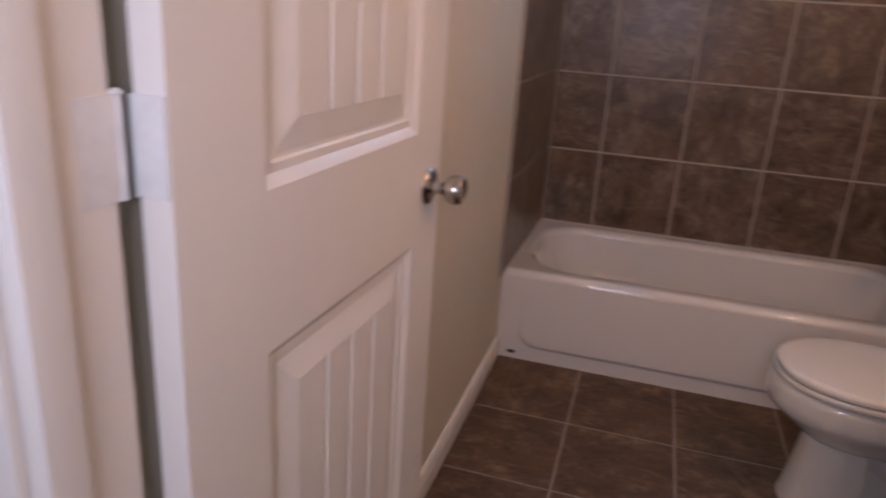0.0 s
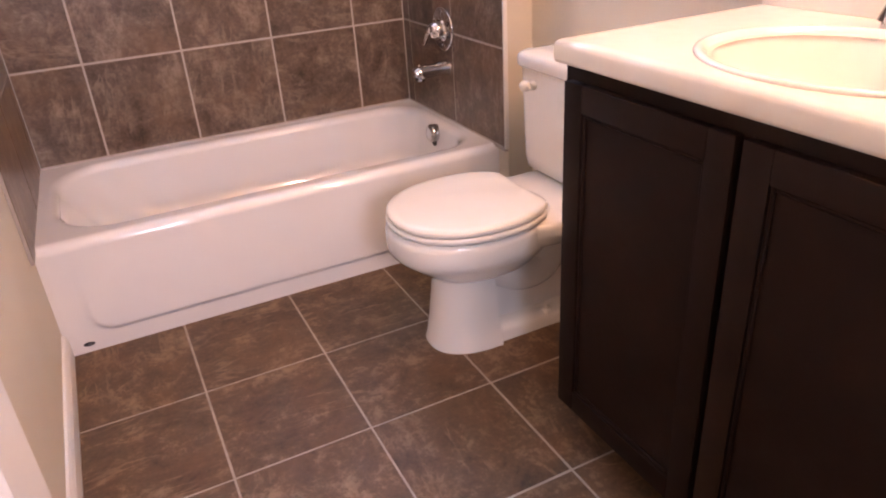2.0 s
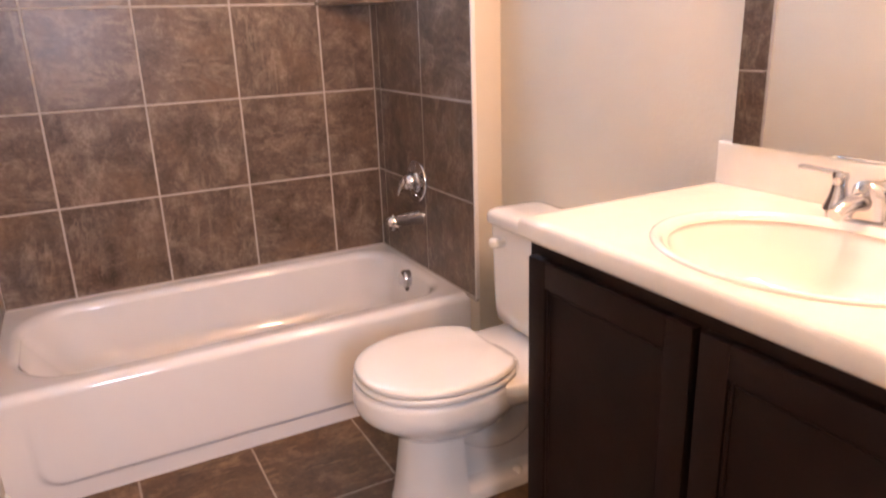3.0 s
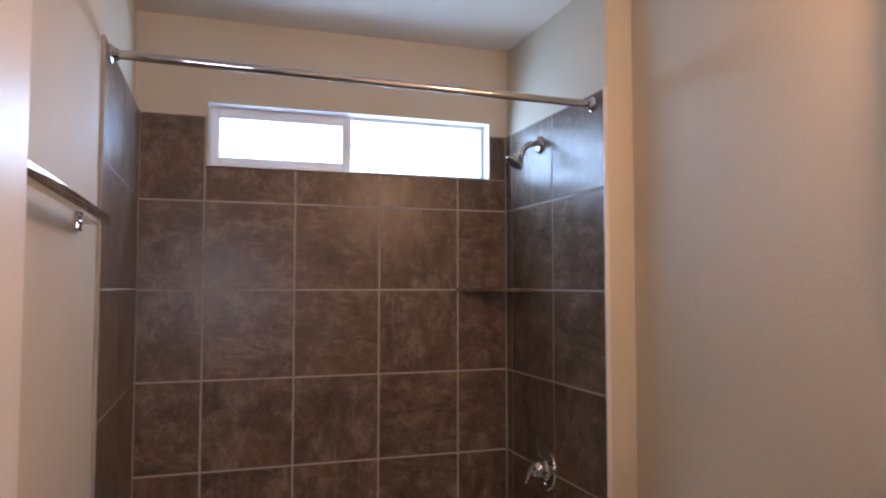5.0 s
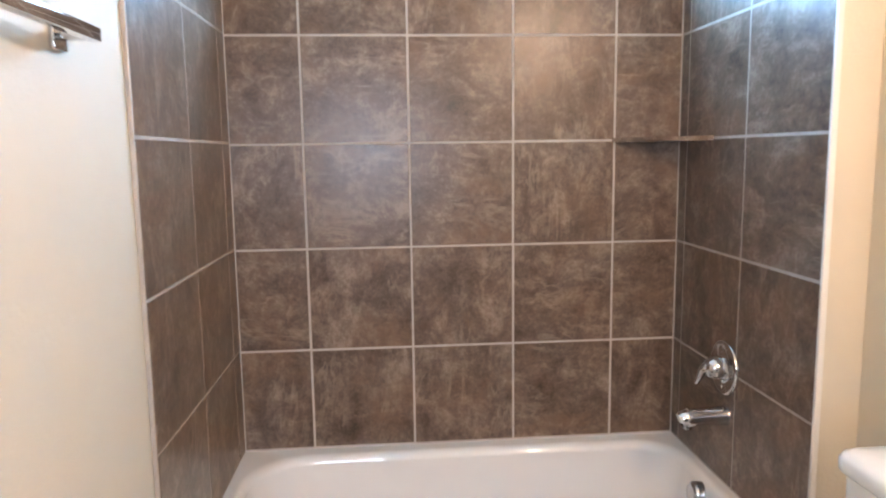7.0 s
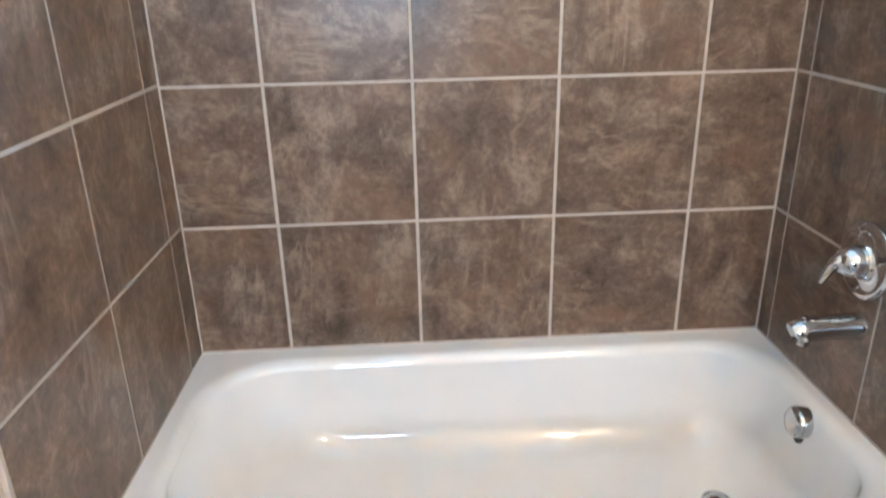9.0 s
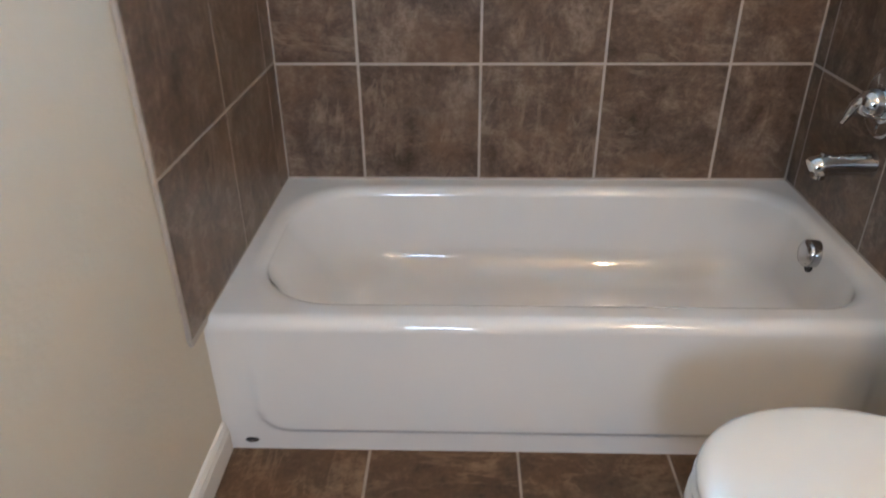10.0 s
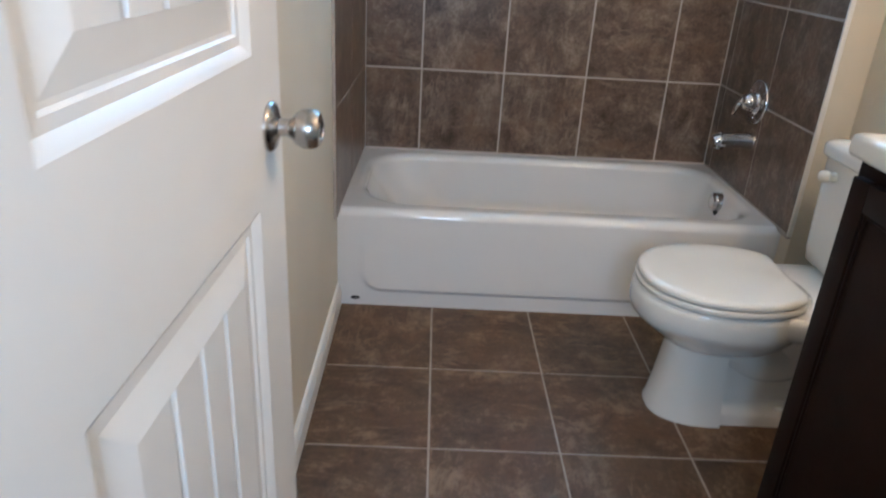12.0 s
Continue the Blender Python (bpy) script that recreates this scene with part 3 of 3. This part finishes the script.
def cabinet_door(y0, y1, z0, z1):
    """A framed door, its flat panel set back, in front of the cabinet's face."""
    bm = bmesh.new()
    xf, xb, w = 1.058, 1.0765, 0.052
    for a, b, c, d in ((y0, y0 + w, z0, z1), (y1 - w, y1, z0, z1), (y0 + w, y1 - w, z0, z0 + w), (y0 + w, y1 - w, z1 - w, z1)):
        box(bm, xf, xb, a, b, c, d, 0.0022, 2)
    d = part("door", bm, ESPRESSO, vanity)
    part("door_panel", boxed(xf + 0.0085, xb - 0.002, y0 + w - 0.006, y1 - w + 0.006, z0 + w - 0.006, z1 - w + 0.006), ESPRESSO, d, smooth=False)
    bead = bmesh.new()
    for a, b, c, e in ((y0 + w, y0 + w + 0.008, z0 + w, z1 - w), (y1 - w - 0.008, y1 - w, z0 + w, z1 - w), (y0 + w + 0.008, y1 - w - 0.008, z0 + w, z0 + w + 0.008), (y0 + w + 0.008, y1 - w - 0.008, z1 - w - 0.008, z1 - w)):
        box(bead, xf + 0.004, xf + 0.010, a, b, c, e, 0.002, 1)
    part("bead", bead, ESPRESSO, d)


cabinet_door(-2.129, -1.722, 0.098, 0.846)
cabinet_door(-2.537, -2.143, 0.098, 0.846)

counter = tagged(empty("vanity_countertop"), "cream cultured marble countertop with backsplash on the vanity", "countertop")
SX, SY, SA, SB = 1.285, -2.125, 0.195, 0.238


def counter_slab():
    """A slab with a rounded front and end, and an oval hole for the basin."""
    bm = bmesh.new()
    n = 64
    x0, x1, y0, y1 = 1.049, 1.590, VY0, -1.699

    def edge(inset, z):
        out = []
        for i in range(n):
            a = 2 * math.pi * i / n
            c, s = math.cos(a), math.sin(a)
            X0, Y1 = x0 + inset, y1 - inset
            t = min(((x1 - SX) / c if c > 1e-9 else (X0 - SX) / c if c < -1e-9 else 9), ((Y1 - SY) / s if s > 1e-9 else (y0 - SY) / s if s < -1e-9 else 9))
            out.append(Vector((SX + c * t, SY + s * t, z)))
        return out

    def hole(k, z):
        return [Vector((SX + SA * k * math.cos(2 * math.pi * i / n), SY + SB * k * math.sin(2 * math.pi * i / n), z)) for i in range(n)]
    rings = [hole(0.9, 0.880), edge(0.010, 0.876), edge(0.003, 0.879), edge(0.0, 0.886), edge(0.0, 0.908), edge(0.003, 0.916), edge(0.010, 0.9205), edge(0.02, 0.921), edge(0.024, 0.921), hole(1.0, 0.921), hole(0.97, 0.921), hole(0.9, 0.915)]
    # true square corners: move the ring points nearest a corner onto it
    for r in rings:
        inset = min(p.x for p in r) - x0
        for cx, cy in ((x0 + inset, y1 - inset), (x0 + inset, y0), (x1, y1 - inset), (x1, y0)):
            if inset < 0.03:
                best = min(r, key=lambda p: (p.x - cx) ** 2 + (p.y - cy) ** 2)
                best.x, best.y = cx, cy
    loft(bm, rings, False, False)
    return bm


part("slab", counter_slab(), COUNTER, counter, angle=45)
part("backsplash", boxed(1.566, 1.591, VY0, -1.708, 0.919, 1.013, bevel=0.006, seg=3), COUNTER, counter)
basin = tagged(empty("sink_basin"), "white oval drop-in bathroom sink in the countertop", "sink")
rings = []
for k, z in ((1.035, 0.9212), (1.037, 0.923), (1.03, 0.9258), (1.01, 0.9275), (0.985, 0.9275), (0.96, 0.925), (0.93, 0.917), (0.90, 0.905), (0.855, 0.878), (0.77, 0.840), (0.60, 0.806), (0.40, 0.793), (0.15, 0.790)):
    rings.append([Vector((SX + SA * k * math.cos(2 * math.pi * i / 72), SY + SB * k * math.sin(2 * math.pi * i / 72), z)) for i in range(72)])
part("bowl", loft(bmesh.new(), rings, False, True), CHINA, basin, angle=80)
part("sink_drain", lathe(bmesh.new(), [(0.024, 0.0), (0.023, 0.003), (0.016, 0.003), (0.014, 0.001), (0.0, 0.001)], axis_pose((SX, SY, 0.7905), (0, 0, 1))), CHROME, basin)

faucet = tagged(empty("bathroom_faucet"), "polished chrome two-lever faucet behind the sink", "faucet")
FX, FY = 1.512, -2.096
part("base", loft(bmesh.new(), [rounded(FX - 0.027, FX + 0.027, FY - 0.082, FY + 0.082, 0.026, 0.9215, 6), rounded(FX - 0.027, FX + 0.027, FY - 0.082, FY + 0.082, 0.026, 0.930, 6), rounded(FX - 0.022, FX + 0.022, FY - 0.076, FY + 0.076, 0.021, 0.936, 6)]), CHROME, faucet)
sp = [rounded(FX - 0.034, FX + 0.026, FY - 0.037, FY + 0.037, 0.028, 0.934, 6), rounded(FX - 0.034, FX + 0.025, FY - 0.035, FY + 0.035, 0.028, 0.955, 6), rounded(FX - 0.038, FX + 0.022, FY - 0.032, FY + 0.032, 0.027, 0.974, 6), rounded(FX - 0.040, FX + 0.016, FY - 0.026, FY + 0.026, 0.022, 0.988, 6), rounded(FX - 0.036, FX + 0.008, FY - 0.017, FY + 0.017, 0.015, 0.996, 6), rounded(FX - 0.028, FX - 0.002, FY - 0.008, FY + 0.008, 0.007, 0.999, 6)]
column = part("column", loft(bmesh.new(), sp), CHROME, faucet)
sp = curve_points([(FX - 0.012, FY, 0.962), (FX - 0.050, FY, 0.966), (FX - 0.085, FY, 0.962), (FX - 0.108, FY, 0.952)], 5)
part("spout", tube(bmesh.new(), sp, [0.017 - 0.005 * i / (len(sp) - 1) for i in range(len(sp))], 20), CHROME, column)
for s in (-1, 1):
    post = part("handle", lathe(bmesh.new(), [(0.024, 0.0), (0.022, 0.008), (0.016, 0.024), (0.0125, 0.042), (0.0125, 0.052), (0.0145, 0.060), (0.012, 0.067), (0.0, 0.069)], axis_pose((FX, FY + s * 0.066, 0.934), (0, 0, 1)), 24), CHROME, faucet)
    part("lever", tube(bmesh.new(), [(FX, FY + s * 0.066, 0.996), (FX - 0.004, FY + s * 0.090, 0.999), (FX - 0.008, FY + s * 0.120, 1.001), (FX - 0.010, FY + s * 0.138, 1.001), (FX - 0.010, FY + s * 0.142, 1.001)], [0.008, 0.0052, 0.006, 0.006, 0.003], 12), CHROME, post)
part("lift_rod", lathe(bmesh.new(), [(0.0025, 0.0), (0.0025, 0.05), (0.005, 0.052), (0.005, 0.060), (0.0, 0.061)], axis_pose((FX + 0.018, FY, 0.936), (0, 0, 1)), 12), CHROME, faucet)

mirror = tagged(empty("wall_mirror"), "large frameless wall mirror above the vanity backsplash", "mirror")
bm = bmesh.new()
# the pane leans off the wall a little towards its free end
loft(bm, [[Vector((x, y, z)) for x, y in ((1.5905, VY0 + 0.01), (1.5545, -1.757), (1.5915, -1.757), (1.5915, VY0 + 0.01))] for z in (1.0135, 2.030)])
part("glass", bm, MIRROR, mirror, smooth=False)

light = tagged(empty("vanity_light"), "two-bulb wall light bar above the vanity mirror", "wall lamp")
part("back_plate", boxed(1.570, 1.591, -2.32, -1.94, 2.036, 2.116, bevel=0.006), NICKEL, light)
for by in (-2.02, -2.24):
    a = part("lamp_arm", tube(bmesh.new(), curve_points([(1.572, by, 2.08), (1.52, by, 2.115), (1.460, by, 2.117), (1.455, by, 2.099)], 5), 0.008, 12), NICKEL, light)
    part("socket", lathe(bmesh.new(), [(0.018, 0.0), (0.020, 0.012), (0.014, 0.020), (0.0, 0.020)], axis_pose((1.455, by, 2.089), (0, 0, 1)), 20), NICKEL, a)

# ---- door ----
DW, DH, DT = 0.713, 2.03, 0.035
door = setting(empty("door_1"), "white painted two-panel plank-style door standing open", "door")
door.matrix_world = pose(0.056, -2.662, 0.012, 0, 0, -2.73)


def panelled_leaf():
    """The leaf in local axes: face at x = 0, y from the hinges, z up. Two sunk mouldings round raised, grooved fields."""
    bm = bmesh.new()
    ys = [0.0, 0.146, 0.592, DW]
    zs = [0.0, 0.205, 0.850, 1.045, 1.890, DH]
    for i in range(3):
        for j in range(5):
            if i == 1 and j in (1, 3):
                continue
            bm.faces.new([bm.verts.new((0, y, z)) for y, z in ((ys[i], zs[j]), (ys[i + 1], zs[j]), (ys[i + 1], zs[j + 1]), (ys[i], zs[j + 1]))])
    steps = [(0.0, 0.0), (0.004, -0.002), (0.014, -0.009), (0.025, -0.009), (0.028, -0.0125), (0.033, -0.0125), (0.072, -0.0030)]
    for j in (1, 3):
        loops = []
        for d, x in steps:
            loops.append([Vector((x, ys[1] + d, zs[j] + d)), Vector((x, ys[2] - d, zs[j] + d)), Vector((x, ys[2] - d, zs[j + 1] - d)), Vector((x, ys[1] + d, zs[j + 1] - d))])
        loft(bm, loops, False, False)
        a, b = ys[1] + 0.072, ys[2] - 0.072
        cross = [(a, -0.0030)]
        for k in range(1, 4):
            c = a + (b - a) * k / 4
            cross += [(c - 0.007, -0.0030), (c - 0.003, -0.0085), (c + 0.003, -0.0085), (c + 0.007, -0.0030)]
        cross.append((b, -0.0030))
        loft(bm, [[Vector((x, y, zs[j] + 0.072)) for y, x in cross], [Vector((x, y, zs[j + 1] - 0.072)) for y, x in cross]], False, False, closed=False)
    # back and rims
    for q in (((-DT, 0, 0), (-DT, 0, DH), (-DT, DW, DH), (-DT, DW, 0)), ((0, 0, 0), (0, 0, DH), (-DT, 0, DH), (-DT, 0, 0)), ((0, DW, 0), (-DT, DW, 0), (-DT, DW, DH), (0, DW, DH)), ((0, 0, DH), (0, DW, DH), (-DT, DW, DH), (-DT, 0, DH)), ((0, 0, 0), (-DT, 0, 0), (-DT, DW, 0), (0, DW, 0))):
        bm.faces.new([bm.verts.new(p) for p in q])
    bmesh.ops.remove_doubles(bm, verts=bm.verts[:], dist=0.0002)
    return bm


part("leaf", panelled_leaf(), WHITE, door, angle=12)
KM = axis_pose((0, 0.654, 0.945), (1, 0, 0))
rose = part("door_knob", lathe(bmesh.new(), [(0.033, 0.0), (0.033, 0.003), (0.030, 0.007), (0.018, 0.011), (0.012, 0.014), (0.0115, 0.026), (0.014, 0.031), (0.021, 0.036), (0.0255, 0.044), (0.0265, 0.052), (0.0250, 0.061), (0.021, 0.067), (0.013, 0.0695), (0.012, 0.068), (0.0, 0.068)], KM, 40), NICKEL, door, "satin nickel round door knob")
part("privacy_button", lathe(bmesh.new(), [(0.005, 0.066), (0.005, 0.072), (0.0, 0.0725)], KM, 14), CHROME, rose)
part("latch_plate", boxed(-0.029, -0.006, DW - 0.0005, DW + 0.0015, 0.917, 0.973, bevel=0.0005, seg=1), NICKEL, door)
for hz in (0.19, 1.067, 1.80):
    hinge = part("hinge", boxed(-0.038, -0.001, -0.0030, 0.0, hz, hz + 0.092, bevel=0.001), HINGE, door, "hinge painted over in white")
    part("barrel", lathe(bmesh.new(), [(0.0, 0.0), (0.0052, 0.0), (0.0052, 0.0297), (0.0058, 0.0300), (0.0052, 0.0303), (0.0052, 0.0610), (0.0058, 0.0613), (0.0052, 0.0616), (0.0052, 0.092), (0.0075, 0.093), (0.004, 0.097), (0.0, 0.0975)], Matrix.Translation((-0.0395, -0.016, hz)), 16), HINGE, hinge)
    part("jamb_leaf", boxed(-0.0405, -0.0365, -0.063, -0.016, hz, hz + 0.092, bevel=0.001), HINGE, hinge)

# frame, stop and casing of the doorway
def jamb_piece(name, *a, bevel=0.0015):
    return setting(part(name, boxed(*a, bevel=bevel), WHITE), "white painted wooden door frame trim", "trim")


JX = 0.016
jamb_piece("door_jamb", 0.0025, JX, -2.801, -2.684, 0, 2.045)
jamb_piece("door_jamb", 0.736, DOOR_X1 - 0.0005, -2.801, -2.684, 0, 2.045)
jamb_piece("door_jamb", 0.0025, DOOR_X1 - 0.0005, -2.801, -2.684, 2.045, DOOR_TOP - 0.0005)
jamb_piece("door_stop", JX, JX + 0.011, -2.7995, -2.757, 0, 2.045)
jamb_piece("door_stop", 0.725, 0.736, -2.7995, -2.757, 0, 2.045)
jamb_piece("door_stop", JX + 0.011, 0.725, -2.7995, -2.757, 2.034, 2.045)
for a in ((-0.050, 0.011, 0, 2.12), (0.741, 0.802, 0, 2.12), (0.011, 0.741, 2.052, 2.12)):
    jamb_piece("door_casing", a[0], a[1], -2.816, -2.8005, a[2], a[3], bevel=0.004)
jamb_piece("door_casing", 0.741, 0.802, -2.6845, -2.669, 0, 2.12, bevel=0.004)
jamb_piece("door_casing", 0.002, 0.741, -2.6845, -2.669, 2.052, 2.12, bevel=0.004)

# ---- tile edge trim ----
setting(part("tile_trim", boxed(1.4795, 1.4945, -0.806, -0.796, RIM, 2.036, bevel=0.003), WHITE), "pale edge strip closing the tile", "trim")
setting(part("tile_trim", boxed(0.0005, 0.0096, -0.820, -0.816, RIM, 2.034, bevel=0.001), GROUT), "pale edge strip closing the tile", "trim")
for n, a in (("grout_bed", (0.012, 1.482, 0.0008, 0.0119, RIM - 0.01, 1.838)), ("grout_bed", (0.012, WIN[0] - 0.001, 0.0008, 0.0119, 1.838, 2.030)), ("grout_bed", (WIN[1] + 0.001, 1.482, 0.0008, 0.0119, 1.838, 2.030))):
    part(n, boxed(*a), GROUT, wall_north, smooth=False)
SKEW = radians(0.75)
part("grout_bed", loft(bmesh.new(), [[Vector(p) for p in ((0.0002, -0.815, z), (0.0091, -0.815, z), (0.0198, 0.002, z), (0.0002, 0.002, z))] for z in (RIM - 0.01, 2.030)]), GROUT, wall_west, smooth=False)
part("grout_bed", boxed(1.4828, 1.4938, -0.797, 0.002, RIM - 0.01, 2.030), GROUT, wall_wing, smooth=False)

# ---- tiles: each a piece of its own ----
TILE_MESHES = {}
GAP = 0.0068


def tile_mesh(w, h, material, depth=0.010):
    """A tile round its own centre in the xy plane, face up at z = 0, with softened edges."""
    key = (round(w, 4), round(h, 4), material.name)
    if key not in TILE_MESHES:
        c = 0.0012
        v, f = [], []
        for dx, dz in ((0, -depth), (0, -c), (c, 0)):
            v += [(sx * (w / 2 - dx), sy * (h / 2 - dx), dz) for sx, sy in ((-1, -1), (1, -1), (1, 1), (-1, 1))]
        for k in (0, 4):
            f += [(k + i, k + (i + 1) % 4, k + 4 + (i + 1) % 4, k + 4 + i) for i in range(4)]
        f += [(8, 9, 10, 11)]
        me = bpy.data.meshes.new("tile")
        me.from_pydata(v, [], f)
        me.materials.append(material)
        TILE_MESHES[key] = me
    return TILE_MESHES[key]


def lay(parent, m, material, u0, u1, v0, v1, gap=GAP):
    """A tile filling u0..u1, v0..v1 of the plane m, less the joint."""
    if u1 - u0 < 0.012 or v1 - v0 < 0.012:
        return
    ob = new("tile", tile_mesh(u1 - u0 - gap, v1 - v0 - gap, material))
    tilt = pose(0, 0, random.uniform(-0.0004, 0.0004), random.uniform(-0.12, 0.12), random.uniform(-0.12, 0.12), 0)
    ob.matrix_world = m @ Matrix.Translation(((u0 + u1) / 2, (v0 + v1) / 2, 0)) @ tilt
    ob.parent = parent


ROWS_Z = [RIM + 0.003, 0.698, 1.034, 1.3705, 1.706, 2.030]
north = Matrix(((1, 0, 0, 0), (0, 0, -1, 0), (0, 1, 0, 0), (0, 0, 0, 1)))
COLS = [0.0195, 0.25, 0.587, 0.924, 1.261, 1.482]
for j in range(5):
    for i in range(5):
        z0, z1, x0, x1 = ROWS_Z[j], ROWS_Z[j + 1], COLS[i], COLS[i + 1]
        if j == 4 and i >= 1:
            lay(wall_north, north, WALL_TILE, x0, x1, z0, WIN[2] + 0.002)
            if i == 4:
                lay(wall_north, north, WALL_TILE, WIN[1] - 0.001, x1, WIN[2] - 0.003, z1)
        else:
            lay(wall_north, north, WALL_TILE, x0, x1, z0, z1)
west = Matrix.Translation((0.0206, 0, 0)) @ Matrix.Rotation(-SKEW, 4, "Z") @ Matrix(((0, 0, 1, 0), (1, 0, 0, 0), (0, 1, 0, 0), (0, 0, 0, 1)))
east = Matrix(((0, 0, -1, 1.482), (-1, 0, 0, 0), (0, 1, 0, 0), (0, 0, 0, 1)))
for j in range(5):
    for a, b in ((-0.815, -0.430), (-0.430, -0.088), (-0.088, -0.002)):
        lay(wall_west, west, WALL_TILE, a, b, ROWS_Z[j] + (0.006 if j else 0), ROWS_Z[j + 1] + (0.006 if j < 4 else 0))
    for a, b in ((0.0, 0.058), (0.058, 0.432), (0.432, 0.796)):
        lay(wall_wing, east, WALL_TILE, a, b, ROWS_Z[j], ROWS_Z[j + 1])
flat = Matrix.Identity(4)
FX_ = [0.0, 0.331, 0.670, 1.011, 1.352, 1.592]
FY_ = [-0.700, -1.120, -1.484, -1.846, -2.208, -2.570, -2.800]
for i in range(5):
    for j in range(6):
        lay(floor, flat, FLOOR_TILE, FX_[i], FX_[i + 1], FY_[j + 1], FY_[j], 0.0052)
